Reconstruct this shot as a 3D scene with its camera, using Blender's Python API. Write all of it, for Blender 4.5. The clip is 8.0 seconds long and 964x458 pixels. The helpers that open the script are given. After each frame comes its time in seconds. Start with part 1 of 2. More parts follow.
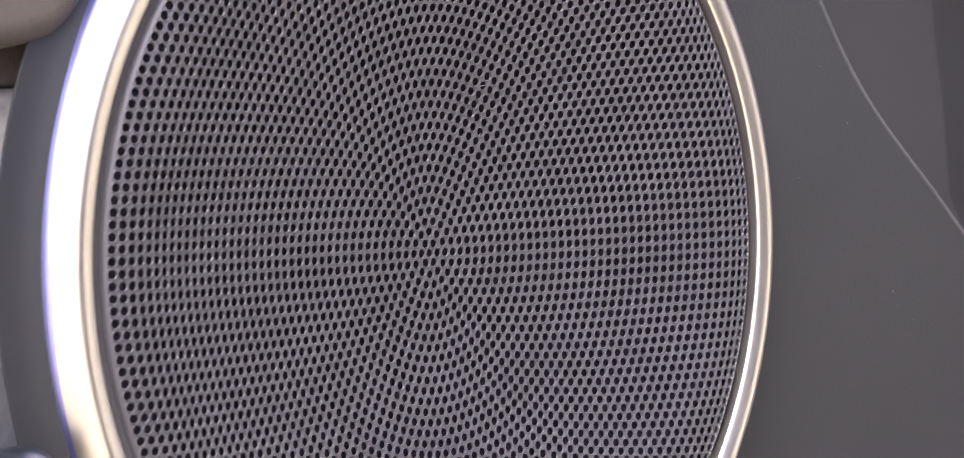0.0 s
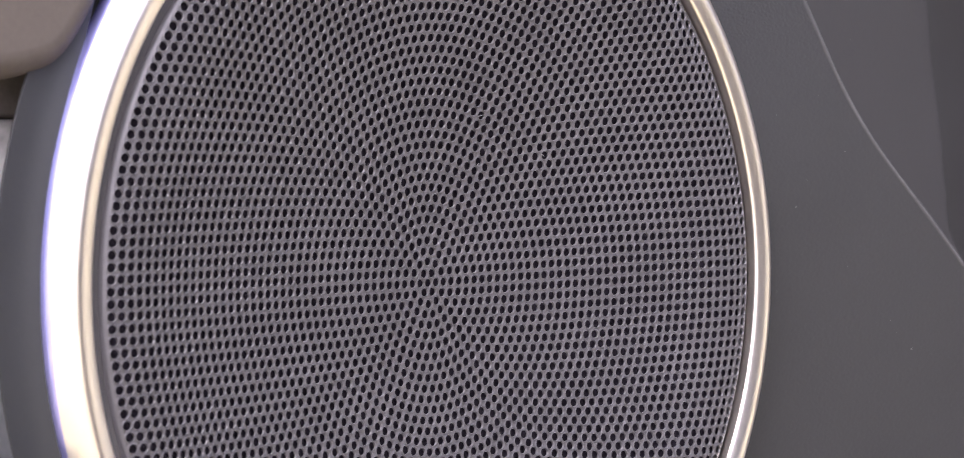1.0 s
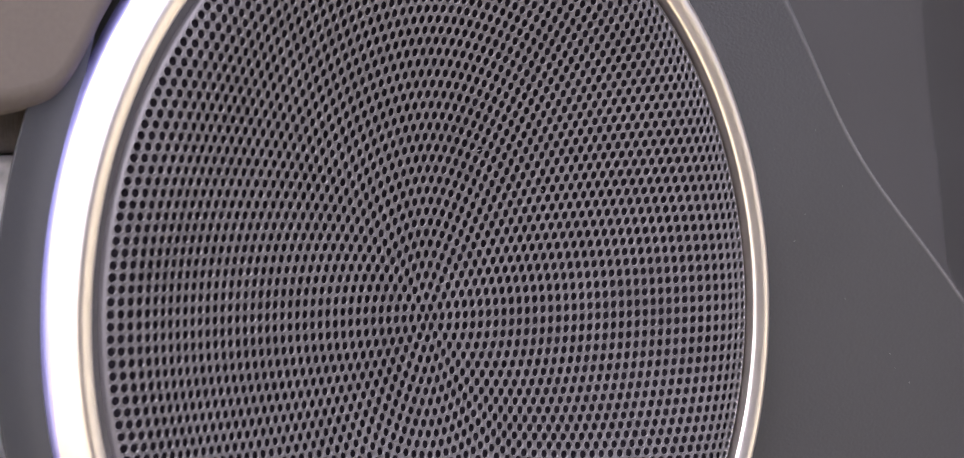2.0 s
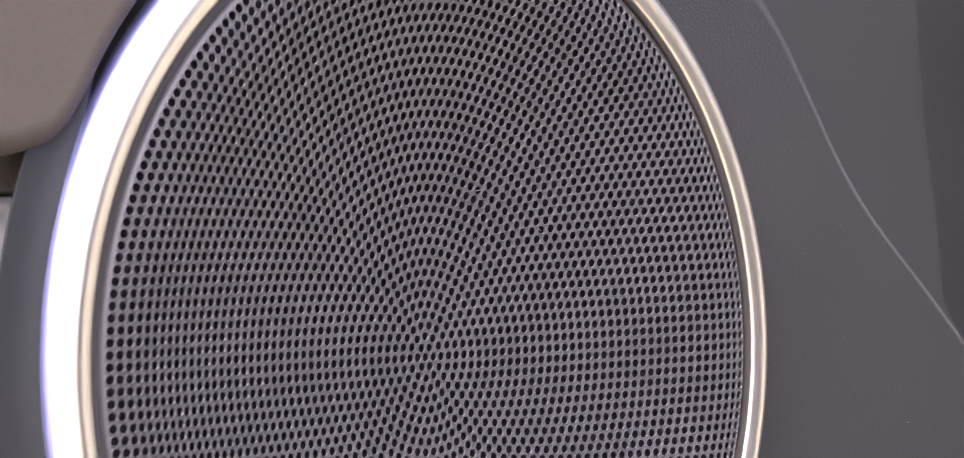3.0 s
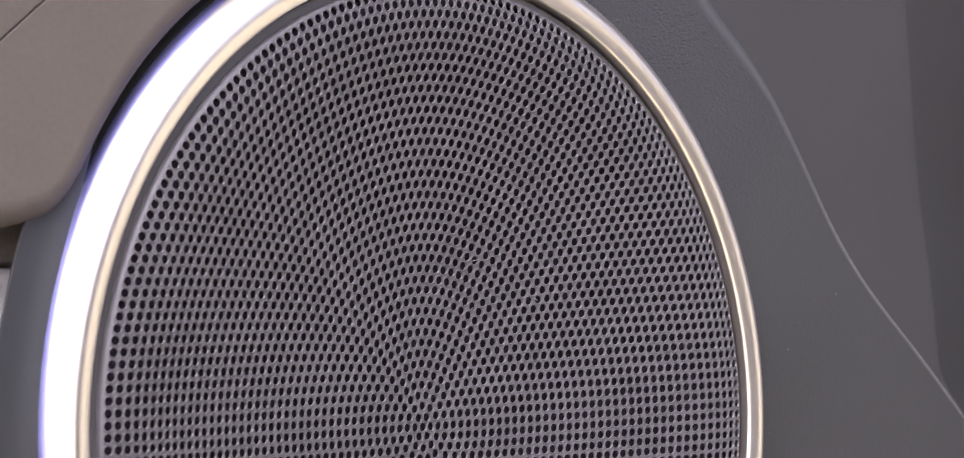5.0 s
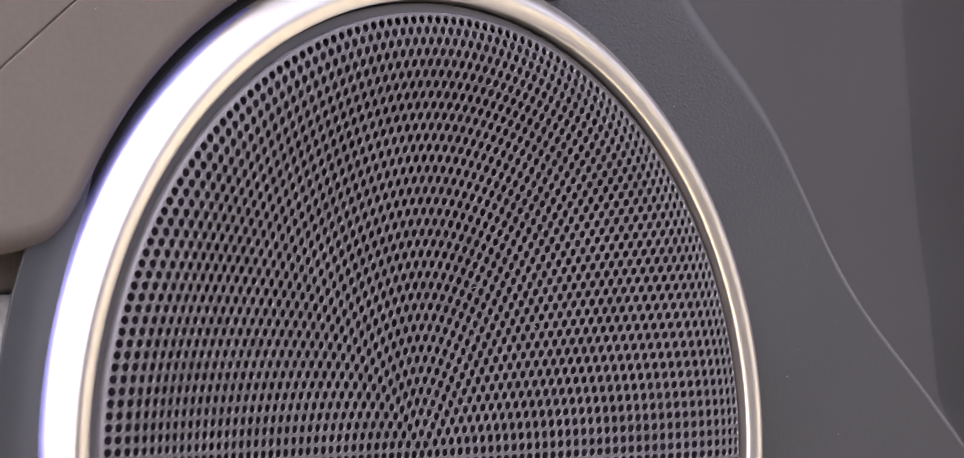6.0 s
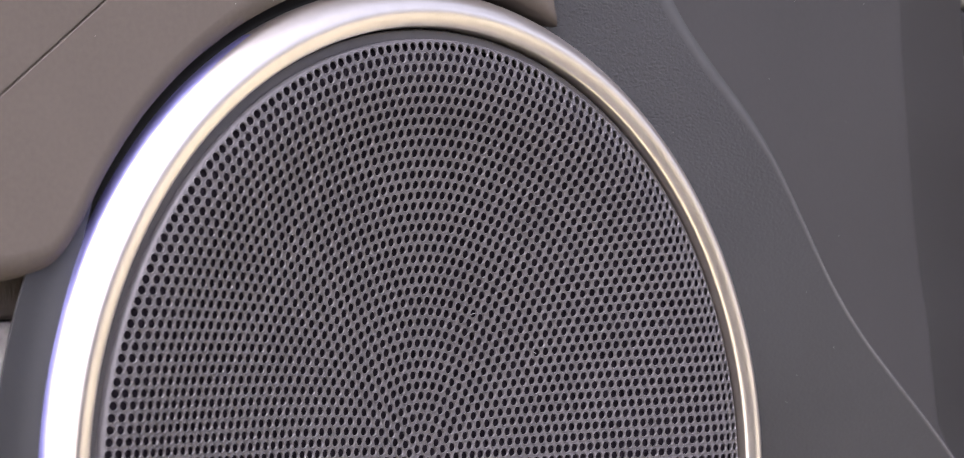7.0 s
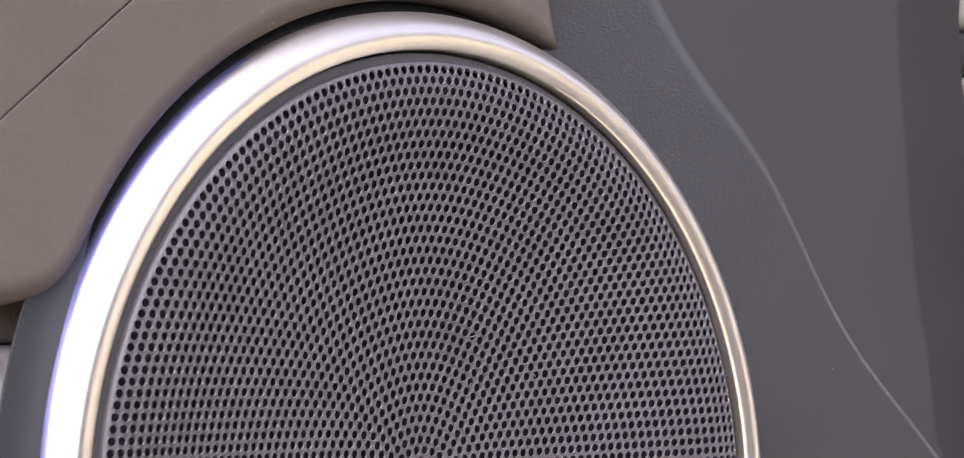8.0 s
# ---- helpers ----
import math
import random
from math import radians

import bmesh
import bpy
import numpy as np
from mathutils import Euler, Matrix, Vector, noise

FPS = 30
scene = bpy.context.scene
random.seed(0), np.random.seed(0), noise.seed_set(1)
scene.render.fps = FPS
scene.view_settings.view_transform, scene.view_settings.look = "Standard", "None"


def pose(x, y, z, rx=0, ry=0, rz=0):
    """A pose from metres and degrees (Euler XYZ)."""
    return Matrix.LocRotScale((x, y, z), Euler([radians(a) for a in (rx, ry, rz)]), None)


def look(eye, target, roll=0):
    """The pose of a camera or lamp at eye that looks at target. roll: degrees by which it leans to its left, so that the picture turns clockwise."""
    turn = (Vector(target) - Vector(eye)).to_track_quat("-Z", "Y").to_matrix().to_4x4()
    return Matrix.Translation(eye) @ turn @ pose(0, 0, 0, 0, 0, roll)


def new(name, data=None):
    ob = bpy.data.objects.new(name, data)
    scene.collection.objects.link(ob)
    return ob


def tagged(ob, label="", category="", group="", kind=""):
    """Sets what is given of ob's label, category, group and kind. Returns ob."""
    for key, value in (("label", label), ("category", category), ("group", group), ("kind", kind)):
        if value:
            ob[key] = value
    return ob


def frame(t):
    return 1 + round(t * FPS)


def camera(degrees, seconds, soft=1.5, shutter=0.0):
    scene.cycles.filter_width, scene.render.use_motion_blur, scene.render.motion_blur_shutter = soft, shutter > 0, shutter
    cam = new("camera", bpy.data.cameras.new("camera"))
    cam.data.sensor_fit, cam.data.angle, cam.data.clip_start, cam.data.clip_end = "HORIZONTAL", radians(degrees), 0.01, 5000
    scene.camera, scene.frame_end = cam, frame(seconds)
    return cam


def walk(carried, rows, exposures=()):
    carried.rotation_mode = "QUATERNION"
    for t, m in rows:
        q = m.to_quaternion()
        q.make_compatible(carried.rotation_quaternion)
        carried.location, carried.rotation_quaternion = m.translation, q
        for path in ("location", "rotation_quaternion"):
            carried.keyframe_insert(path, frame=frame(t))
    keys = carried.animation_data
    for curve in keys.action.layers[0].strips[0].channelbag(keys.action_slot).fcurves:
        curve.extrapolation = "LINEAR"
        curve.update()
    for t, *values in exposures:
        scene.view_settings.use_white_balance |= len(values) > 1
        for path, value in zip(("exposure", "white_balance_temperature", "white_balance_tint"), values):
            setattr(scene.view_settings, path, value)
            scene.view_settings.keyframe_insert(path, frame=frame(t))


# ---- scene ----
MM = 0.001
AXIS_HEIGHT = 0.55          # speaker axis above the ground

# ---- camera ----
cam = camera(18.43, 8.0, soft=1.1)
PATH = (
    (0, -0.38425, -0.40575, 0.57648, 87.673, 1.194, -44.507),
    (0.5, -0.38456, -0.40604, 0.57651, 87.933, 1.294, -44.530),
    (1, -0.38493, -0.40638, 0.57655, 88.241, 1.295, -44.546),
    (1.5, -0.38529, -0.40672, 0.57659, 88.547, 1.301, -44.553),
    (1.7, -0.38545, -0.40687, 0.57661, 88.677, 1.321, -44.560),
    (2.8, -0.38648, -0.40782, 0.57671, 89.531, 1.455, -44.609),
    (3, -0.38664, -0.40797, 0.57673, 89.663, 1.476, -44.616),
    (3.5, -0.38694, -0.40825, 0.57676, 89.917, 1.553, -44.638),
    (4, -0.38725, -0.40853, 0.57680, 90.169, 1.590, -44.660),
    (4.2, -0.38742, -0.40870, 0.57681, 90.318, 1.623, -44.666),
    (4.5, -0.38774, -0.40899, 0.57685, 90.594, 1.683, -44.678),
    (4.7, -0.38796, -0.40920, 0.57687, 90.780, 1.666, -44.684),
    (5.8, -0.38870, -0.40988, 0.57695, 91.390, 1.608, -44.702),
    (6, -0.38884, -0.41001, 0.57696, 91.512, 1.596, -44.706),
    (6.5, -0.38914, -0.41029, 0.57699, 91.764, 1.601, -44.708),
    (7, -0.38942, -0.41055, 0.57702, 92.007, 1.672, -44.722),
    (7.5, -0.38968, -0.41079, 0.57705, 92.225, 1.681, -44.725),
    (8, -0.38995, -0.41104, 0.57708, 92.436, 1.799, -44.735),
)
walk(cam, [(t, pose(*p)) for t, *p in PATH], exposures=((0.0, 1.80, 5790, 24), (8.0, 1.80, 5790, 24)))
cam.data.dof.use_dof, cam.data.dof.focus_distance, cam.data.dof.aperture_fstop = True, 0.57, 38

# ---- light ----
world = bpy.data.worlds.new("sky")
scene.world = world
world.use_nodes = True
wn = world.node_tree
sky = wn.nodes.new("ShaderNodeTexSky")
sky.sky_type, sky.sun_disc = "NISHITA", False
sky.sun_elevation, sky.sun_rotation = radians(45), radians(236)
sky.air_density, sky.dust_density, sky.ozone_density = 0.7, 9.0, 0.4
back = wn.nodes["Background"]
back.inputs["Strength"].default_value = 0.15
haze = wn.nodes.new("ShaderNodeHueSaturation")      # thin bright cloud: a paler sky
haze.inputs["Saturation"].default_value = 0.48
wn.links.new(sky.outputs["Color"], haze.inputs["Color"])
veil = wn.nodes.new("ShaderNodeMixRGB")               # an even layer of thin cloud over the whole sky
veil.inputs["Fac"].default_value = 0.2
veil.inputs["Color2"].default_value = (4.5, 4.4, 4.3, 1)
wn.links.new(haze.outputs["Color"], veil.inputs["Color1"])
wn.links.new(veil.outputs["Color"], back.inputs["Color"])

sun = new("sun", bpy.data.lights.new("sun", "SUN"))
sun.data.energy, sun.data.angle, sun.data.color = 0.9, radians(40), (1.0, 0.96, 0.90)
sun.matrix_world = look((-0.829 * 5, -0.559 * 5, 5.5), (0, 0, 0.5))


# ---- materials ----
def ramp(nt, src, stops):
    node = nt.nodes.new("ShaderNodeValToRGB")
    el = node.color_ramp.elements
    while len(el) < len(stops):
        el.new(0.5)
    for e, (pos, col) in zip(el, stops):
        e.position, e.color = pos, (*col, 1)
    nt.links.new(src, node.inputs["Fac"])
    return node.outputs["Color"]


def noise_node(nt, scale, detail=4.0, rough=0.55, stretch=(1, 1, 1)):
    co = nt.nodes.new("ShaderNodeNewGeometry").outputs["Position"]
    mp = nt.nodes.new("ShaderNodeMapping")
    mp.inputs["Scale"].default_value = stretch
    nt.links.new(co, mp.inputs["Vector"])
    n = nt.nodes.new("ShaderNodeTexNoise")
    n.inputs["Scale"].default_value, n.inputs["Detail"].default_value, n.inputs["Roughness"].default_value = scale, detail, rough
    nt.links.new(mp.outputs["Vector"], n.inputs["Vector"])
    return n.outputs["Fac"], mp.outputs["Vector"]


def surface(name, dark, light, rough, metallic=0.0, patch=30.0, grain=900.0, bump=0.0, bump_scale=900.0,
            cells=False, spec=0.5, stretch=(1, 1, 1), rough_vary=0.06, by_height=None):
    """A mottled surface: broad patches and fine grain of colour, varied gloss and fine relief."""
    m = bpy.data.materials.new(name)
    m.use_nodes = True
    nt = m.node_tree
    bsdf = nt.nodes["Principled BSDF"]
    broad, _ = noise_node(nt, patch, 3.0)
    fine, _ = noise_node(nt, grain, 3.0)
    mix = nt.nodes.new("ShaderNodeMath")
    mix.operation = "MULTIPLY_ADD"
    nt.links.new(fine, mix.inputs[0])
    mix.inputs[1].default_value = 0.45
    half = nt.nodes.new("ShaderNodeMath")
    half.operation = "MULTIPLY"
    nt.links.new(broad, half.inputs[0])
    half.inputs[1].default_value = 0.55
    nt.links.new(half.outputs[0], mix.inputs[2])
    nt.links.new(ramp(nt, mix.outputs[0], ((0.35, dark), (0.65, light))), bsdf.inputs["Base Color"])
    gloss = nt.nodes.new("ShaderNodeMapRange")
    gloss.inputs["To Min"].default_value, gloss.inputs["To Max"].default_value = rough - rough_vary, rough + rough_vary
    nt.links.new(mix.outputs[0], gloss.inputs["Value"])
    nt.links.new(gloss.outputs["Result"], bsdf.inputs["Roughness"])
    bsdf.inputs["Metallic"].default_value = metallic
    bsdf.inputs["Specular IOR Level"].default_value = spec
    if bump:
        relief, vec = noise_node(nt, bump_scale, 2.0, 0.6, stretch)
        if cells:
            vor = nt.nodes.new("ShaderNodeTexVoronoi")
            vor.feature = "DISTANCE_TO_EDGE"
            vor.inputs["Scale"].default_value = bump_scale * 0.8
            nt.links.new(vec, vor.inputs["Vector"])
            add = nt.nodes.new("ShaderNodeMath")
            add.operation = "ADD"
            nt.links.new(relief, add.inputs[0])
            nt.links.new(vor.outputs["Distance"], add.inputs[1])
            relief = add.outputs[0]
        b = nt.nodes.new("ShaderNodeBump")
        b.inputs["Strength"].default_value, b.inputs["Distance"].default_value = bump, 0.0003
        nt.links.new(relief, b.inputs["Height"])
        if by_height:                                      # the grain is deepest near the top of the door
            xyz = nt.nodes.new("ShaderNodeSeparateXYZ")
            nt.links.new(vec, xyz.inputs["Vector"])
            deep = nt.nodes.new("ShaderNodeMapRange")
            deep.inputs["From Min"].default_value, deep.inputs["From Max"].default_value = (AXIS_HEIGHT + w for w in by_height)
            deep.inputs["To Min"].default_value, deep.inputs["To Max"].default_value = bump * 0.2, bump
            nt.links.new(xyz.outputs["Z"], deep.inputs["Value"])
            nt.links.new(deep.outputs["Result"], b.inputs["Strength"])
        nt.links.new(b.outputs["Normal"], bsdf.inputs["Normal"])
    return m


GRILLE = surface("grille_paint", (0.0415, 0.039, 0.042), (0.055, 0.052, 0.0555), 0.31, patch=60, grain=3000, bump=0.15, bump_scale=2500)
RIM = surface("rim_paint", (0.045, 0.043, 0.046), (0.056, 0.053, 0.057), 0.55, patch=60, grain=3000, spec=0.35)
METAL = surface("satin_champagne_metal", (0.66, 0.615, 0.555), (0.72, 0.672, 0.61), 0.32, metallic=1.0, patch=40, grain=400, rough_vary=0.015)
FRINGE_METAL = surface("painted_fringe_metal", (0.42, 0.42, 0.84), (0.48, 0.48, 0.90), 0.36, metallic=1.0, patch=40, grain=400, rough_vary=0.015)
COLLAR = surface("dark_satin_plastic", (0.041, 0.0385, 0.0405), (0.050, 0.0475, 0.0495), 0.5, patch=60, grain=2000, bump=0.1, bump_scale=2500)
PANEL = surface("grained_grey_plastic", (0.0228, 0.0232, 0.0241), (0.0272, 0.0277, 0.0287), 0.53, spec=0.24, patch=22, grain=900, bump=0.8, bump_scale=1600, cells=True, stretch=(0.5, 0.5, 1.0), by_height=(0.03, 0.075))
STRIP = surface("satin_grey_plastic", (0.0138, 0.0145, 0.0153), (0.0172, 0.018, 0.019), 0.52, spec=0.3, patch=22, grain=900, bump=0.1, bump_scale=900)
SMOOTH = surface("smooth_grey_plastic", (0.0272, 0.0267, 0.0271), (0.0308, 0.0303, 0.0307), 0.55, spec=0.1, patch=14, grain=900, bump=0.08, bump_scale=900)
TRIM = surface("soft_taupe_trim", (0.059, 0.0512, 0.0445), (0.070, 0.061, 0.0525), 0.62, spec=0.06, patch=25, grain=900, bump=0.06, bump_scale=1500)
BLACK = surface("black_cloth", (0.0105, 0.009, 0.012), (0.020, 0.0175, 0.023), 0.9, spec=0.0, patch=200, grain=4000, bump=0.5, bump_scale=3000)
SHELL = surface("dark_shell_plastic", (0.055, 0.053, 0.055), (0.075, 0.071, 0.072), 0.6, patch=30, grain=800, bump=0.3, bump_scale=700)
BODY = surface("body_grey", (0.10, 0.10, 0.105), (0.13, 0.13, 0.135), 0.4, patch=5, grain=200)
BEAD = surface("crease_highlight", (0.0228, 0.0232, 0.0241), (0.0272, 0.0277, 0.0287), 0.5, spec=0.26, patch=22, grain=900)


def highlight_across(m, pale):
    """Paints a pale highlight along the middle of a strip: across runs over u, the amount is v."""
    nt = m.node_tree
    bsdf = nt.nodes["Principled BSDF"]
    uv = nt.nodes.new("ShaderNodeUVMap")
    uv.uv_map = "wear"
    xyz = nt.nodes.new("ShaderNodeSeparateXYZ")
    nt.links.new(uv.outputs["UV"], xyz.inputs["Vector"])
    hump = nt.nodes.new("ShaderNodeValToRGB")
    for e, (pos, v) in zip((hump.color_ramp.elements[0], hump.color_ramp.elements.new(0.5), hump.color_ramp.elements[-1]), ((0.0, 0), (0.5, 1), (1.0, 0))):
        e.position, e.color = pos, (v, v, v, 1)
    hump.color_ramp.interpolation = "EASE"
    nt.links.new(xyz.outputs["X"], hump.inputs["Fac"])
    patchy, _ = noise_node(nt, 350, 3.0)
    vary = nt.nodes.new("ShaderNodeMath")
    vary.operation = "MULTIPLY_ADD"
    nt.links.new(patchy, vary.inputs[0])
    vary.inputs[1].default_value, vary.inputs[2].default_value = 0.9, 0.5
    amount = nt.nodes.new("ShaderNodeMath")
    amount.operation = "MULTIPLY"
    nt.links.new(hump.outputs["Color"], amount.inputs[0])
    nt.links.new(xyz.outputs["Y"], amount.inputs[1])
    total = nt.nodes.new("ShaderNodeMath")
    total.operation, total.use_clamp = "MULTIPLY", True
    nt.links.new(amount.outputs[0], total.inputs[0])
    nt.links.new(vary.outputs[0], total.inputs[1])
    mix = nt.nodes.new("ShaderNodeMixRGB")
    nt.links.new(total.outputs[0], mix.inputs["Fac"])
    nt.links.new(bsdf.inputs["Base Color"].links[0].from_socket, mix.inputs["Color1"])
    mix.inputs["Color2"].default_value = (*pale, 1)
    nt.links.new(mix.outputs["Color"], bsdf.inputs["Base Color"])


highlight_across(BEAD, (0.095, 0.095, 0.098))
RUBBER_AND_SHADE = surface("black_rubber_and_gap_shade", (0.004, 0.004, 0.004), (0.008, 0.008, 0.008), 0.7, patch=60, grain=900)
ADDED_WALL = surface("added_wall_brown", (0.050, 0.038, 0.029), (0.066, 0.051, 0.039), 0.8, patch=3, grain=120)
SIDE = surface("added_wall_grey", (0.050, 0.047, 0.046), (0.066, 0.062, 0.060), 0.8, patch=3, grain=120)
BOUNCE = surface("bounce_block_pale", (0.29, 0.295, 0.305), (0.335, 0.34, 0.35), 0.5, patch=4, grain=120)
ADDED_FLOOR = surface("added_block_grey", (0.062, 0.060, 0.060), (0.086, 0.083, 0.082), 0.8, patch=6, grain=120)
SAND = surface("dry_sandy_ground", (0.40, 0.35, 0.22), (0.50, 0.445, 0.285), 0.85, patch=1.5, grain=60, bump=0.4, bump_scale=80)


# ---- building helpers ----
def at(x, y, z=0.0):
    """Door coordinates in millimetres (along, up, out towards the cabin) to the world."""
    return Vector((x * MM, -z * MM, AXIS_HEIGHT + y * MM))


def mesh_object(name, verts, faces, material, parent=None, label="", smooth=True):
    me = bpy.data.meshes.new(name)
    me.from_pydata(verts, [], faces)
    me.validate()
    me.materials.append(material)
    me.polygons.foreach_set("use_smooth", [smooth] * len(me.polygons))
    ob = new(name, me)
    ob.parent = parent
    if label:
        ob["label"] = label
    return ob


def part(name, bm, material, parent=None, label="", smooth=True):
    bmesh.ops.recalc_face_normals(bm, faces=bm.faces)
    me = bpy.data.meshes.new(name)
    bm.to_mesh(me)
    bm.free()
    me.materials.append(material)
    me.polygons.foreach_set("use_smooth", [smooth] * len(me.polygons))
    ob = new(name, me)
    ob.parent = parent
    if label:
        ob["label"] = label
    return ob


def empty(name):
    ob = new(name)
    ob.empty_display_size = 0.02
    ob["base"] = 1
    return ob


def lathe(name, profile, material, parent, label="", steps=240):
    """Turns a profile of (radius, height) in millimetres round the speaker's axis."""
    verts, faces, n = [], [], len(profile)
    for i in range(steps):
        a = 2 * math.pi * i / steps
        verts += [at(r * math.cos(a), r * math.sin(a), z) for r, z in profile]
    for i in range(steps):
        j = (i + 1) % steps
        for k in range(n - 1):
            m = (k + 1) % n
            faces.append((i * n + k, j * n + k, j * n + m, i * n + m))
    return mesh_object(name, verts, faces, material, parent, label)


def rounded(points, steps=6):
    """A smooth run through profile corners (Catmull-Rom)."""
    out, p = [], [points[0], *points, points[-1]]
    for i in range(1, len(p) - 2):
        for s in range(steps):
            u = s / steps
            out.append(tuple(0.5 * (2 * b + (c - a) * u + (2 * a - 5 * b + 4 * c - d) * u * u + (3 * b - a - 3 * c + d) * u ** 3)
                             for a, b, c, d in zip(p[i - 1], p[i], p[i + 1], p[i + 2])))
    return out + [points[-1]]


def block(name, x0, x1, y0, y1, z0, z1, material, parent=None, label="", bevel=1.0, seg=3):
    """A box in door coordinates with rounded edges."""
    bm = bmesh.new()
    bmesh.ops.create_cube(bm, size=1.0)
    for v in bm.verts:
        v.co = at(x0 + (v.co.x + 0.5) * (x1 - x0), y0 + (v.co.y + 0.5) * (y1 - y0), z0 + (v.co.z + 0.5) * (z1 - z0))
    if bevel:
        bmesh.ops.bevel(bm, geom=bm.edges[:], offset=bevel * MM, segments=seg, affect="EDGES", profile=0.5)
    return part(name, bm, material, parent, label)


# ---- ground, wall behind the door, unseen blocks added to shape reflections ----
bm = bmesh.new()
bmesh.ops.create_grid(bm, x_segments=8, y_segments=8, size=150)
tagged(part("ground", bm, SAND), "pale dry sandy ground in daylight", "ground", kind="structure")
wall = block("wall_north", -900, 215, -550, 700, -160, -80, BODY, bevel=20)
tagged(wall, "plain grey wall of bodywork behind the door", "wall", kind="structure")

# Unseen wall, added so that the ring reflects something dim and brown.
south = block("unseen_wall_south", -100, 1050, -550, 400, 1502, 1600, ADDED_WALL, bevel=20)
tagged(south, "unseen brown wall added to dim the ring's reflections", "wall", kind="structure")

# Unseen block, added to hold back light bounced from the ground.
cabin = block("floor", 200, 750, -560, -310, 150, 1500, ADDED_FLOOR, bevel=20)
tagged(cabin, "unseen grey block added to dim light from below", "floor", kind="structure")

# Unseen wall, added to darken what the panel's fold and the ring reflect.
beside = block("unseen_wall_side", 480, 560, -150, 450, -700, 170, SIDE, bevel=20)
tagged(beside, "unseen grey wall added to darken reflections from the right", "wall", kind="structure")

# Unseen pale block, added to give the ring's inner edge a bright reflection.
sill = block("unseen_bounce_block", 480, 560, -550, -151, -700, 170, BOUNCE, bevel=20)
tagged(sill, "unseen pale block added to brighten the ring's inner edge", "sill", kind="structure")

# ---- door panel ----
door = tagged(empty("door_1"), "open car door lined with grey grained plastic and taupe trim", "car door", kind="structure")

def inset(outline, d, ease):
    """The closed outline (anticlockwise) moved inwards by d along its corner normals."""
    out, n = [], len(outline)
    for i in range(n):
        p, a, b = Vector(outline[i]), Vector(outline[i - 1]), Vector(outline[(i + 1) % n])
        e, g = (p - a).normalized(), (b - p).normalized()
        m = Vector((-e.y - g.y, e.x + g.x))
        m = m.normalized() if m.length > 1e-6 else Vector((-e.y, e.x))
        out.append(p + m * d * ease[i] / max(0.5, m.dot(Vector((-e.y, e.x)))))
    return out


def trim_piece(name, outline, front, label, radius=3.0, ease=None, back=-18.0):
    """A thick trim board with a rounded front edge."""
    ease = ease or [1.0] * len(outline)
    loops = [[at(x, y, back) for x, y in outline]]
    for i in range(7):
        a = radians(90 * i / 6)
        loops.append([at(p[0], p[1], front - radius * w * (1 - math.sin(a))) for p, w in zip(inset(outline, radius * (1 - math.cos(a)), ease), ease)])
    n, verts, faces = len(outline), [v for lp in loops for v in lp], []
    for k in range(len(loops) - 1):
        for i in range(n):
            j = (i + 1) % n
            faces.append((k * n + i, k * n + j, (k + 1) * n + j, (k + 1) * n + i))
    faces.append([(len(loops) - 1) * n + i for i in range(n)])
    faces.append(list(range(n))[::-1])
    ob = mesh_object(name, verts, faces, TRIM, door, label)
    for p in ob.data.polygons:
        p.use_smooth = len(p.vertices) == 4
    return ob


def trim_edge():
    """The lower edge of the trim: straight, round a corner, then along the ring to its tip."""
    run = rounded([(-125, 36.6), (-110, 37.2), (-99, 37.8), (-93, 38.7), (-88.0, 40.2), (-84.2, 43.2), (-80.9, 47.4)], 12)
    for i in range(1, 49):
        ang = radians(149.0 + (67.4 - 149.0) * i / 48)
        r = 93.7 + float(np.interp(i, (0, 8, 20, 30, 38, 46, 48), (0, 0.5, 0.7, 1.2, 2.0, 1.9, 0.9)))
        run.append((r * math.cos(ang), r * math.sin(ang)))
    return run


def seam_y(x, off):
    return 68.7 + 0.768 * (x + 99.1) + off


TRIM_FRONT = 5.5
edge = trim_edge()
tip = edge[-1]
del edge[-2]
side = [(tip[0] - dx, tip[1] + dy) for dx, dy in ((1.2, 7), (2.5, 16), (3.8, 26), (5.0, 36), (6.2, 46))] + [(tip[0] - 14, 147)]
lower = edge + side + [(-1, seam_y(-1, -0.16)), (-125, seam_y(-125, -0.16))]
upper = [(-125, seam_y(-125, 0.16)), (-1, seam_y(-1, 0.16)), (-1, 230), (-260, 230), (-260, 36.6), (-125.3, 36.6)]
ease = [min(1.0, 0.4 + math.hypot(x - tip[0], y - tip[1]) / 40) for x, y in edge] + [0.4, 0.4, 0.4, 0.3, 0.2, 0.05, 0.05, 0.05]
trim_piece("lower_trim", lower, TRIM_FRONT, "smooth taupe armrest trim curved round the speaker ring", 4.4, ease)
trim_piece("upper_trim", upper, TRIM_FRONT, "smooth taupe trim above a thin seam", 0.3)

CREASE_Y = (-150, -60, -4.1, 5.2, 14.4, 23.5, 35.2, 50, 63.8, 73.4, 81, 90.2, 99.4, 130, 170)
CREASE_X = (330, 224, 163.9, 153.8, 142.8, 132.3, 122.1, 112.4, 102.8, 93.1, 83.6, 74.3, 67.1, 48, 26)
LINE_Y = np.linspace(-150, 170, 641)
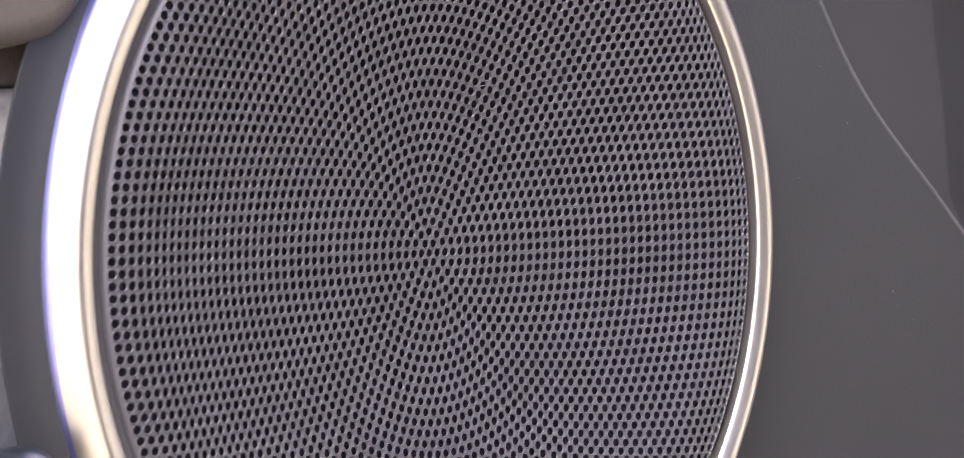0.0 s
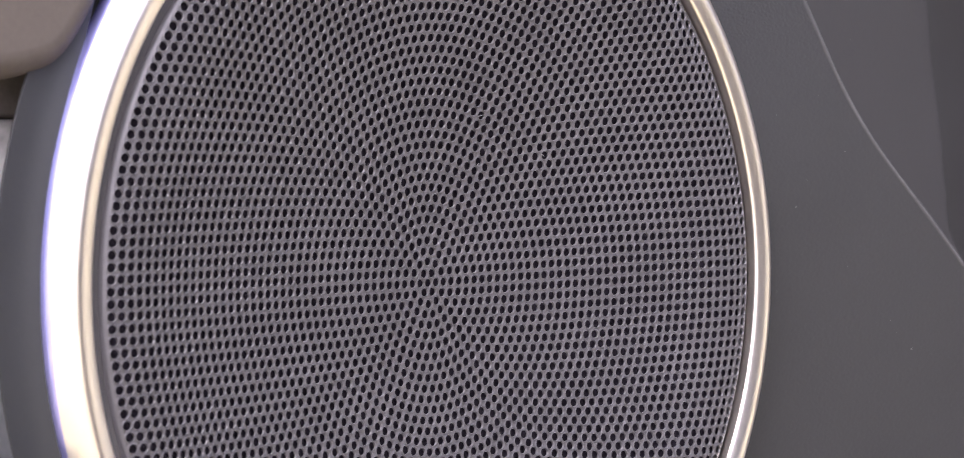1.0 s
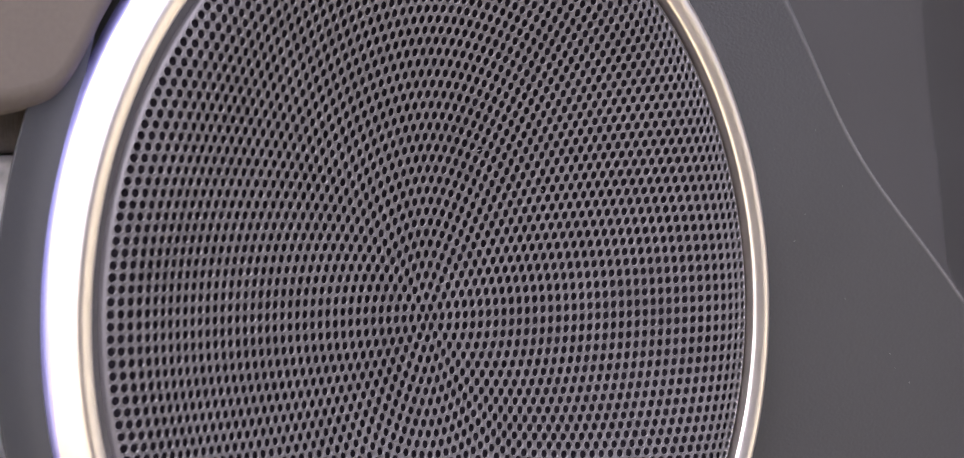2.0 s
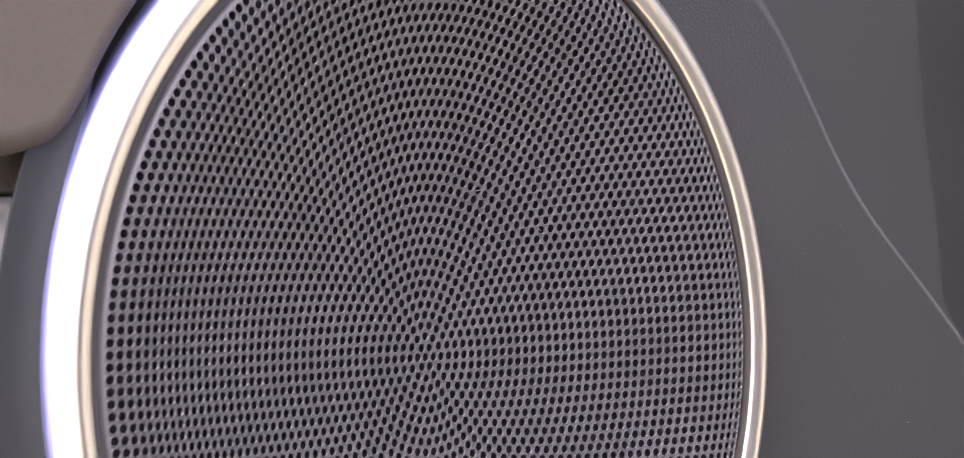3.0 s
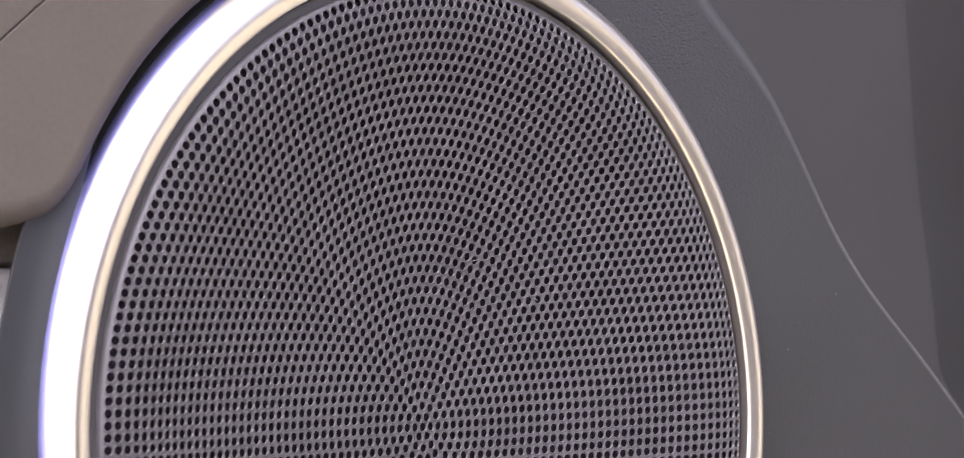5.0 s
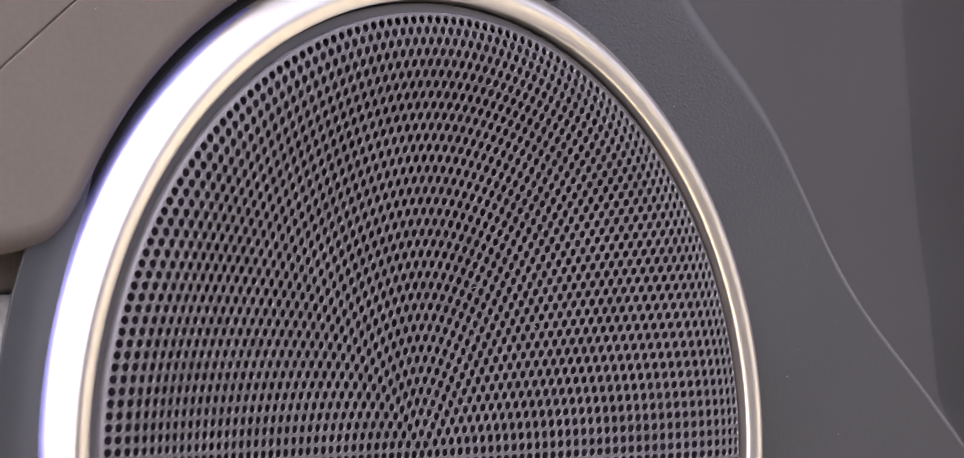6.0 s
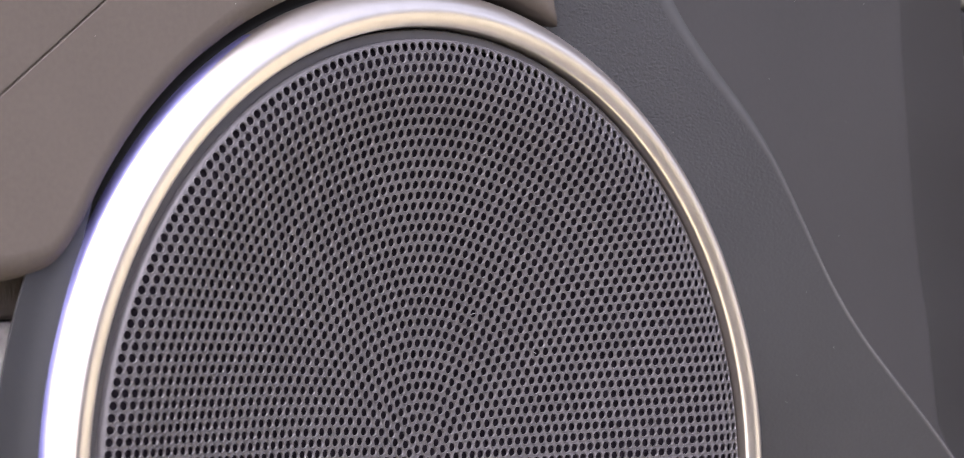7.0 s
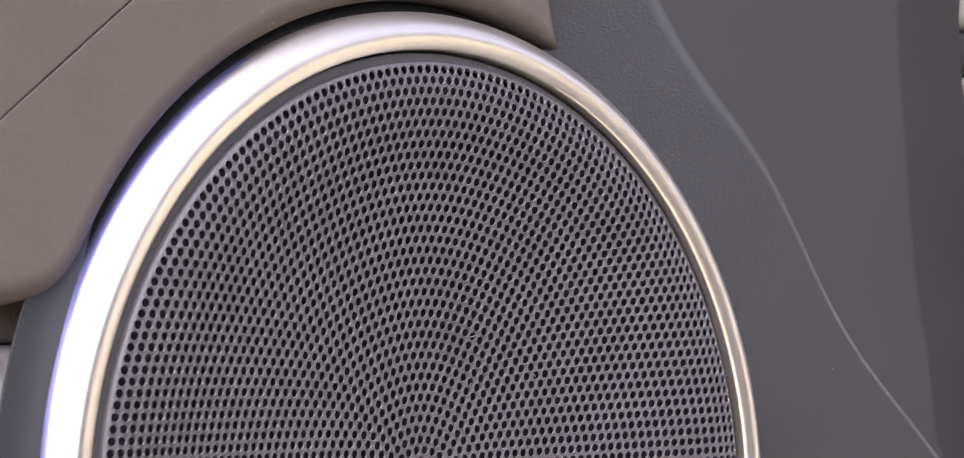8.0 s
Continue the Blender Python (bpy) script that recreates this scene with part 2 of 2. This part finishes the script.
LINE_X = np.interp(LINE_Y, CREASE_Y, CREASE_X)
for _ in range(3):
    LINE_X = np.convolve(np.pad(LINE_X, 8, mode="reflect", reflect_type="odd"), np.ones(17) / 17, "valid")


def step_up(d, width):
    """A smooth rise from 0 to 1 over the width."""
    u = np.clip(d / width + 0.5, 0, 1)
    return u * u * (3 - 2 * u)


def soft(d, width):
    """Zero for d < 0, rising to d, rounded over the width."""
    return np.where(d < -width, 0, np.where(d > width, d, (d + width) ** 2 / (4 * width)))


def belly(x, y):
    """The panel bows gently from top to bottom: how far it falls back."""
    return (np.clip(y, -75, 150) - 46) ** 2 / 1100 * step_up(x - 45, 90)


def crease_at(y):
    return np.interp(y, LINE_Y, LINE_X) + 1.25 * belly(np.interp(y, LINE_Y, LINE_X), y)


def panel_height(x, y):
    """How far the panel stands out, in millimetres."""
    fall = belly(x, y)
    xc = crease_at(y)
    slope = crease_at(y + 2) - crease_at(y - 2)
    d = (x - xc) / np.sqrt(1 + (slope / 4) ** 2)
    width = np.interp(y, (0, 50, 75, 100), (0.7, 0.9, 2.0, 4.0))
    flank = np.tan(np.radians(np.interp(y, (0, 110), (-9, 1.5))))
    turned = np.tan(np.radians(np.interp(y, (0, 110), (32, 13))))
    z = 2.8 - fall + flank * soft(d, width) 
    fold = x - 1.3 * fall - np.interp(y, (26, 104), (160, 149))
    return z - (turned + flank) * step_up(d - 2.2, 3.4) * soft(fold, 0.8)


def build_panel():
    turns, rings = 1080, 230
    a = np.linspace(0, 2 * np.pi, turns, endpoint=False)
    c, s = np.cos(a), np.sin(a)
    reach = np.interp(np.degrees(np.where(a > np.pi, a - 2 * np.pi, a)), (11, 17, 22, 24.4, 26.4, 29.1, 32), (250, 222, 198.5, 194, 191, 188.5, 188))
    box = np.minimum(np.where(c > 0, reach, 240.0) / np.maximum(np.abs(c), 1e-6), 165.0 / np.maximum(np.abs(s), 1e-6))
    mixw = np.clip((-c - 0.25) / 0.25, 0, 1)
    outer = box * (1 - mixw) + 100.6 * mixw
    u = np.linspace(0, 1, rings)[None, :]
    r = 91.0 + (outer[:, None] - 91.0) * u
    x, y = r * c[:, None], r * s[:, None]
    z = panel_height(x, y)
    near = np.full(x.shape, 99.0)
    for px, py in edge[:78]:
        near = np.minimum(near, np.hypot(x - px, y - py))
    turn = np.degrees(np.arctan2(y, x))
    z = z - 3.0 * np.clip(1.15 - near / 0.9, 0, 1) * np.clip((144 - turn) / 10, 0, 1) * np.clip((turn - 67.6) / 1.2, 0, 1)
    # a deep groove round the ring where the trim runs along it
    lip = 91.0 + 5.6 * step_up(turn - 67.8, 2.0) * step_up(145 - turn, 24)
    z = z - 11 * step_up(lip - r, 1.8) * (turn > 60)
    # a low swell against the ring beside the pocket
    z = z + 1.8 * np.exp(-((r - 91) / 4.0) ** 2) * np.where(turn < 0, 1, step_up(turn - 152, 20)) * step_up(-c[:, None] - 0.3, 0.3)
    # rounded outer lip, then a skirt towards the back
    back = [(0.06, -0.03), (0.1, -0.12), (0.1, -0.45), (-2.5, -0.9), (-9, -4.0), (-12, -40)]
    xs = np.concatenate([x] + [(x[:, -1:] + dr * c[:, None]) for dr, _ in back], 1)
    ys = np.concatenate([y] + [(y[:, -1:] + dr * s[:, None]) for dr, _ in back], 1)
    zs = np.concatenate([z] + [z[:, -1:] + dz for _, dz in back], 1)
    n = xs.shape[1]
    verts = np.stack([xs * MM, -zs * MM, AXIS_HEIGHT + ys * MM], -1).reshape(-1, 3)
    i, j = np.meshgrid(np.arange(turns), np.arange(n - 1), indexing="ij")
    k = (i + 1) % turns
    faces = np.stack([i * n + j, i * n + j + 1, k * n + j + 1, k * n + j], -1).reshape(-1, 4)
    panel = mesh_object("lower_panel", verts.tolist(), faces.tolist(), PANEL, door, "dark grey plastic door lining, grained beside the speaker, smooth past the crease")
    panel.data.materials.append(SMOOTH)
    panel.data.materials.append(STRIP)
    past = np.where(xs > crease_at(ys), 1, np.where(xs < -60, 2, 0))[:, :-1].reshape(-1)
    # Left skirt faces are coloured black for the shade of the gap there.
    panel.data.materials.append(RUBBER_AND_SHADE)
    past = past.reshape(turns, n - 1)
    past[:, rings:] = np.where(xs[:, rings:-1] < -60, 3, past[:, rings:])
    panel.data.polygons.foreach_set("material_index", past.reshape(-1).tolist())
    return panel


build_panel()


def build_bead():
    """The thin bead that carries the crease's painted highlight, softer and wider towards the top."""
    ys = np.linspace(-60, 125, 211)
    xs = crease_at(ys)
    half = np.interp(ys, (0, 40, 55, 75, 100), (0.62, 0.65, 0.9, 1.9, 2.6))
    high = np.interp(ys, (0, 40, 55, 80), (0.34, 0.34, 0.26, 0.16))
    by_height = np.interp(ys, (0, 30, 45, 60, 80, 110), (1, 0.9, 0.55, 0.34, 0.22, 0.2))
    verts, faces, n = [], [], 13
    for i in range(len(ys)):
        k = (max(i - 1, 0), min(i + 1, len(ys) - 1))
        t = Vector((xs[k[1]] - xs[k[0]], ys[k[1]] - ys[k[0]])).normalized()
        for j in range(n):
            u = 1 - 2 * j / (n - 1)
            off = half[i] * u * (1.0 + 0.15 * noise.noise((i * 0.11, 0, 0)))
            x, y = xs[i] + t.y * off, ys[i] - t.x * off
            z = float(panel_height(np.array([x]), np.array([y]))[0])
            verts.append(at(x, y, z - 0.02 + (high[i] + 0.02) * (0.5 + 0.5 * math.cos(math.pi * u))))
    for i in range(len(ys) - 1):
        for j in range(n - 1):
            faces.append((i * n + j, i * n + j + 1, (i + 1) * n + j + 1, (i + 1) * n + j))
    bead = mesh_object("crease_bead", verts, faces, BEAD, door, "crease edge with its pale highlight painted in")
    across = bead.data.uv_layers.new(name="wear")
    for loop in bead.data.loops:
        across.data[loop.index].uv = ((loop.vertex_index % n) / (n - 1), float(by_height[loop.vertex_index // n]))
    return bead


build_bead()
block("shell", -330, 180, -300, 300, -80, -42, SHELL, door, "dark plastic inner shell of the door", bevel=6)


# ---- door speaker ----
speaker = tagged(empty("door_speaker"), "round perforated grey speaker grille in a champagne metal ring", "speaker")

PITCH, RINGS = 2.0, 41
HOLE = ((0.975, 0.0), (0.935, -0.075), (0.895, -0.075), (0.85, 0.01), (0.815, 0.11), (0.79, 0.22), (0.785, 0.31))   # radius, depth of the dished hole edge
SLOPE_AT = (0, 20, 40, 60, 70, 76, 82, 90)
SLOPE = (0, 0.0617, 0.1307, 0.1892, 0.2227, 0.121, -0.1595, -0.44)
run_s = np.linspace(0, 90, 1801)
run_t = np.interp(run_s, SLOPE_AT, SLOPE)
mid = (run_t[1:] + run_t[:-1]) / 2
run_r = np.concatenate([[0], np.cumsum(np.cos(mid) * 0.05)])
run_z = np.concatenate([[0], np.cumsum(np.sin(mid) * 0.05)])


def on_dish(s, ang, depth):
    """A point of the dished grille: path length from the centre, angle, depth below its face."""
    t = np.interp(s, run_s, run_t)
    r = np.interp(s, run_s, run_r) + depth * np.sin(t)
    z = np.interp(s, run_s, run_z) - depth * np.cos(t)
    x, y = r * np.cos(ang), r * np.sin(ang) - 0.55 * (1 - np.minimum(s / 82, 1) ** 2)
    return np.stack([x * MM, -z * MM, AXIS_HEIGHT + y * MM], -1)


def build_grille():
    sides = 16
    phi = np.arange(sides) * 2 * np.pi / sides
    cu, sv = np.cos(phi), np.sin(phi)
    big = np.maximum(np.abs(cu), np.abs(sv))
    square = (cu / big, sv / big)
    n = np.concatenate([np.full(6 * i, i) for i in range(1, RINGS + 1)])[:, None]
    k = np.concatenate([np.arange(6 * i) for i in range(1, RINGS + 1)])[:, None]
    ang = 2 * np.pi * k / (6 * n)
    loops = [on_dish(PITCH * (n + 0.5 * square[0]), ang + square[1] * np.pi / (6 * n), 0.0)]
    for rad, depth in HOLE:
        rr = np.interp(PITCH * n, run_s, run_r)
        loops.append(on_dish(PITCH * n + rad * cu, ang + rad * sv / rr, depth))
    centre = [on_dish(np.full(sides, rad), phi, d) for rad, d in ((1.0, 0.0), *HOLE)]
    verts = np.stack(loops, 1)                       # hole, loop, side
    verts = np.concatenate([np.stack(centre)[None], verts], 0)
    holes, rows = verts.shape[0], verts.shape[1]
    base = np.arange(holes)[:, None, None] * rows * sides
    i = np.arange(rows - 1)[None, :, None] * sides
    j = np.arange(sides)[None, None, :]
    m = (j + 1) % sides
    faces = np.stack(np.broadcast_arrays(base + i + j, base + i + m, base + i + sides + m, base + i + sides + j), -1).reshape(-1, 4)
    grille = mesh_object("grille", verts.reshape(-1, 3).tolist(), faces.tolist(), GRILLE, speaker,
                         "grey painted metal grille pierced with rings of small round holes")
    return grille


build_grille()
lathe("grille_rim", [(82.2, 8.52), (82.45, 8.4), (82.65, 8.15), (82.75, 7.8), (82.78, 5.0)], RIM, speaker, "rolled rim of the grille")
lathe("collar", rounded([(82.0, 6.7), (82.9, 6.85), (83.5, 6.8), (84.3, 6.68), (84.6, 6.5), (84.7, 6.1)], 4) + [(84.7, 2.0)], COLLAR, speaker, "dark satin plastic collar inside the ring")
RING = rounded([(84.95, 3.0), (84.95, 6.5), (84.98, 7.6), (85.03, 8.2), (85.17, 8.58), (85.5, 8.84), (86.1, 9.08), (86.9, 9.32), (87.7, 9.45), (88.6, 9.38), (89.5, 8.93), (90.3, 8.2),
                (91.0, 7.4), (91.5, 6.75), (92.0, 6.05), (92.35, 5.4), (92.6, 4.6), (92.7, 3.6), (92.7, 2.0), (92.7, 0.5)], 5) + [(92.7, -10.0)]
ring = lathe("trim_ring", RING, METAL, speaker, "satin champagne metal ring", steps=320)
CLOTH = [(float(np.interp(d, run_s, run_r)), float(np.interp(d, run_s, run_z)) - 1.4) for d in (0.01, 10, 20, 30, 40, 50, 60, 66, 72, 76, 79, 82)]
lathe("backing", CLOTH + [(82.6, 4.5)], BLACK, speaker, "black cloth behind the holes", steps=96)


def arc_strip(name, profile, a0, a1, material, parent, label, steps=120):
    """Part of a turned profile, from angle a0 to a1 in degrees."""
    verts, faces, n = [], [], len(profile)
    for i in range(steps + 1):
        a = radians(a0 + (a1 - a0) * i / steps)
        verts += [at(r * math.cos(a), r * math.sin(a), z) for r, z in profile]
    for i in range(steps):
        for k in range(n - 1):
            faces.append((i * n + k, (i + 1) * n + k, (i + 1) * n + k + 1, i * n + k + 1))
    return mesh_object(name, verts, faces, material, parent, label)


def violet_fringe(a0, a1, steps=140):
    """A narrow band on the ring's outer edge with a violet light fringe painted in, fading out at both ends."""
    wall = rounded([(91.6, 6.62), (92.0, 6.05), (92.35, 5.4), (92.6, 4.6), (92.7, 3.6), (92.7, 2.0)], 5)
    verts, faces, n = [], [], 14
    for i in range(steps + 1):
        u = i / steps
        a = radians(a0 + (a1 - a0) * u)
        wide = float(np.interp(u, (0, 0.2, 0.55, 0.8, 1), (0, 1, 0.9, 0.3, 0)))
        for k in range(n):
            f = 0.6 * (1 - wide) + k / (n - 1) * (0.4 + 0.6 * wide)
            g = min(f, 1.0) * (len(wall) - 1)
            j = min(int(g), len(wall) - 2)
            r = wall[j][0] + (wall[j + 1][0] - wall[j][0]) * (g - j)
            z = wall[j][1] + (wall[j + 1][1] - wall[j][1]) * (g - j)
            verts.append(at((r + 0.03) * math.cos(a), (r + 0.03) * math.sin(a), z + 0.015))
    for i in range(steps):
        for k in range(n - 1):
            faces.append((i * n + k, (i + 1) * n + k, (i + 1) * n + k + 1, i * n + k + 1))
    return mesh_object("edge_fringe", verts, faces, FRINGE_METAL, ring, "violet light fringe painted on the outer edge of the ring")


violet_fringe(118, 220)
# Black strip that stands in for the shade of the groove round the ring.
arc_strip("black_strip", [(92.72, 2.6), (92.8, 2.0), (93.0, 0.2), (95.2, -2.0)], 68.0, 150, RUBBER_AND_SHADE, speaker, "black strip put in the groove in place of its shade")


# ---- what shows behind the panel's edges ----
INSERT = surface("worn_brown_plastic", (0.042, 0.036, 0.033), (0.08, 0.07, 0.064), 0.55, patch=120, grain=900, bump=0.6, bump_scale=500, stretch=(3, 1, 0.4))
PALE = surface("pale_grey_cover", (0.17, 0.165, 0.16), (0.30, 0.29, 0.285), 0.5, patch=90, grain=700, bump=0.3, bump_scale=400)
CAP = surface("greenish_grey_cap", (0.11, 0.115, 0.095), (0.18, 0.185, 0.155), 0.5, patch=60, grain=700, bump=0.2, bump_scale=400)
LINING = surface("blue_grey_lining", (0.055, 0.057, 0.061), (0.08, 0.082, 0.087), 0.5, patch=60, grain=700, bump=0.8, bump_scale=420, cells=True)
block("pocket_insert", -150, -66, 31.6, 60, -36, -6, INSERT, door, "dark brown plastic insert of the door pocket", 1.5)
block("sill_cover", -150, -66, -8, 31.4, -38, -5, PALE, door, "pale grey scuffed cover inside the pocket", 1.5)
block("pocket_lining", -150, -66, -120, -8.4, -36, -6, LINING, door, "blue-grey grained lining of the door pocket", 2.0)
block("door_seal", 225, 245, 94.8, 106, -60, -38, RUBBER_AND_SHADE, door, "black rubber door seal", 2.5)
block("edge_cap", 225, 247, 106.4, 150, -60, -37, CAP, door, "pale edge cap above the seal", 3.0)
block("edge_strip", 225, 247, 64, 94.4, -60, -39, CAP, door, "pale strip below the seal", 2.0)


def tube(name, points, radius, material, parent, label="", sides=20):
    """A round-ended tube along a smooth run of points in door coordinates."""
    run = [Vector(p) for p in points]
    verts, faces, rings = [], [], []
    t0, t1 = (run[0] - run[1]).normalized(), (run[-1] - run[-2]).normalized()
    for a in (88, 78, 66, 54, 42, 30, 18, 8):
        rings.append((run[0] + t0 * radius * math.sin(radians(a)), t0, radius * math.cos(radians(a))))
    for i, p in enumerate(run):
        t = (run[max(i - 1, 0)] - run[min(i + 1, len(run) - 1)]).normalized()
        rings.append((p, t, radius))
    for a in (8, 18, 30, 42, 54, 66, 78, 88):
        rings.append((run[-1] + t1 * radius * math.sin(radians(a)), -t1, radius * math.cos(radians(a))))
    for p, t, rr in rings:
        u = t.orthogonal().normalized() if abs(t.z) > 0.9 else t.cross(Vector((0, 0, 1))).normalized()
        v = t.cross(u)
        for j in range(sides):
            a = 2 * math.pi * j / sides
            verts.append(at(*(p + (u * math.cos(a) + v * math.sin(a)) * rr)))
    for i in range(len(rings) - 1):
        for j in range(sides):
            k = (j + 1) % sides
            faces.append((i * sides + j, i * sides + k, (i + 1) * sides + k, (i + 1) * sides + j))
    faces += [list(range(sides)), list(range((len(rings) - 1) * sides, len(rings) * sides))]
    return mesh_object(name, verts, faces, material, parent, label)


LIP = surface("blue_grey_satin", (0.005, 0.0065, 0.009), (0.009, 0.011, 0.014), 0.36, patch=50, grain=800, bump=0.3, bump_scale=600)
tube("pocket_lip", rounded([(-98.5, -35.7, 4.5), (-101, -44, 4.5), (-106, -60, 4), (-112, -90, 3)], 6), 8.3, LIP, door, "rounded blue-grey lip of the door pocket", sides=40)

# ---- dust and lint ----
WHITE = surface("pale_dust", (0.22, 0.215, 0.21), (0.36, 0.35, 0.34), 0.9, patch=300, grain=2000)


def specks():
    """Scattered dust grains lying on the panel, the trim and the ring."""
    rng = random.Random(5)
    spots = [(71.8, 67.4, 2.8), (103.7, 80.0, 3.6), (115.3, 102.4, 5), (122.4, 21.7, 2.8), (113.6, 33.9, 2.8), (109.4, 16.0, 2.8), (105.6, 10.3, 2.8),
             (-41.0, 90.3, 5.5), (-38.6, 88.2, 5.4), (-47.7, 87.0, 5.5), (-97, 8, 2.8), (82.5, 22.6, 8.72)]
    for _ in range(12):
        x, y = rng.uniform(98, 150), rng.uniform(-40, 110)
        spots.append((x, y, None))
    for _ in range(7):
        spots.append((rng.uniform(-110, -60), rng.uniform(76, 105), TRIM_FRONT))
    verts, faces = [], []
    for x, y, z in spots:
        if z is None or (x > 60 and z < 8):
            x += 1.25 * float(belly(np.array([x]), np.array([y]))[0])
            z = float(panel_height(np.array([x]), np.array([y]))[0])
        size = rng.uniform(0.05, 0.13)
        base = len(verts)
        for i in range(6):
            a = math.pi * i / 3 + rng.uniform(-0.3, 0.3)
            verts.append(at(x + size * math.cos(a) * rng.uniform(0.7, 1.3), y + size * math.sin(a), z - 0.02))
        verts.append(at(x, y, z + size * 0.8))
        faces += [(base + i, base + (i + 1) % 6, base + 6) for i in range(6)]
    return mesh_object("dust", verts, faces, WHITE)


tagged(specks(), "tiny pale dust specks on the door lining", "dust", kind="stuff")


FLUFF = surface("grey_fluff", (0.13, 0.125, 0.13), (0.19, 0.185, 0.19), 0.9, patch=300, grain=2000)


def lint(s_mm, ang, turn, length, label):
    """A short fibre caught in a hole of the grille."""
    c = on_dish(np.array([s_mm]), np.array([ang]), -0.05)[0]
    x, y, z = c[0] / MM, (c[2] - AXIS_HEIGHT) / MM, -c[1] / MM
    ca, sa = math.cos(turn), math.sin(turn)
    pts = [(x + ca * u * length, y + sa * u * length + 0.12 * (0.25 - u * u), z + 0.05) for u in (-0.5, -0.2, 0.1, 0.35, 0.5)]
    ob = tube("lint_fibre", rounded(pts, 3), 0.06, FLUFF, None, sides=6)
    return tagged(ob, label, "lint")


lint(34.0, 2 * math.pi * 19 / 102, 0.15, 1.7, "short pale grey lint fibre caught in a grille hole")
lint(25.5, 1.044, 0.6, 0.7, "tiny curled lint fibre caught in a grille hole")
lint(37.5, 0.673, -0.5, 0.8, "tiny curled lint fibre caught in a grille hole")
lint(70.1, 0.638, 0.2, 0.6, "tiny pale lint fibre on the speaker grille")
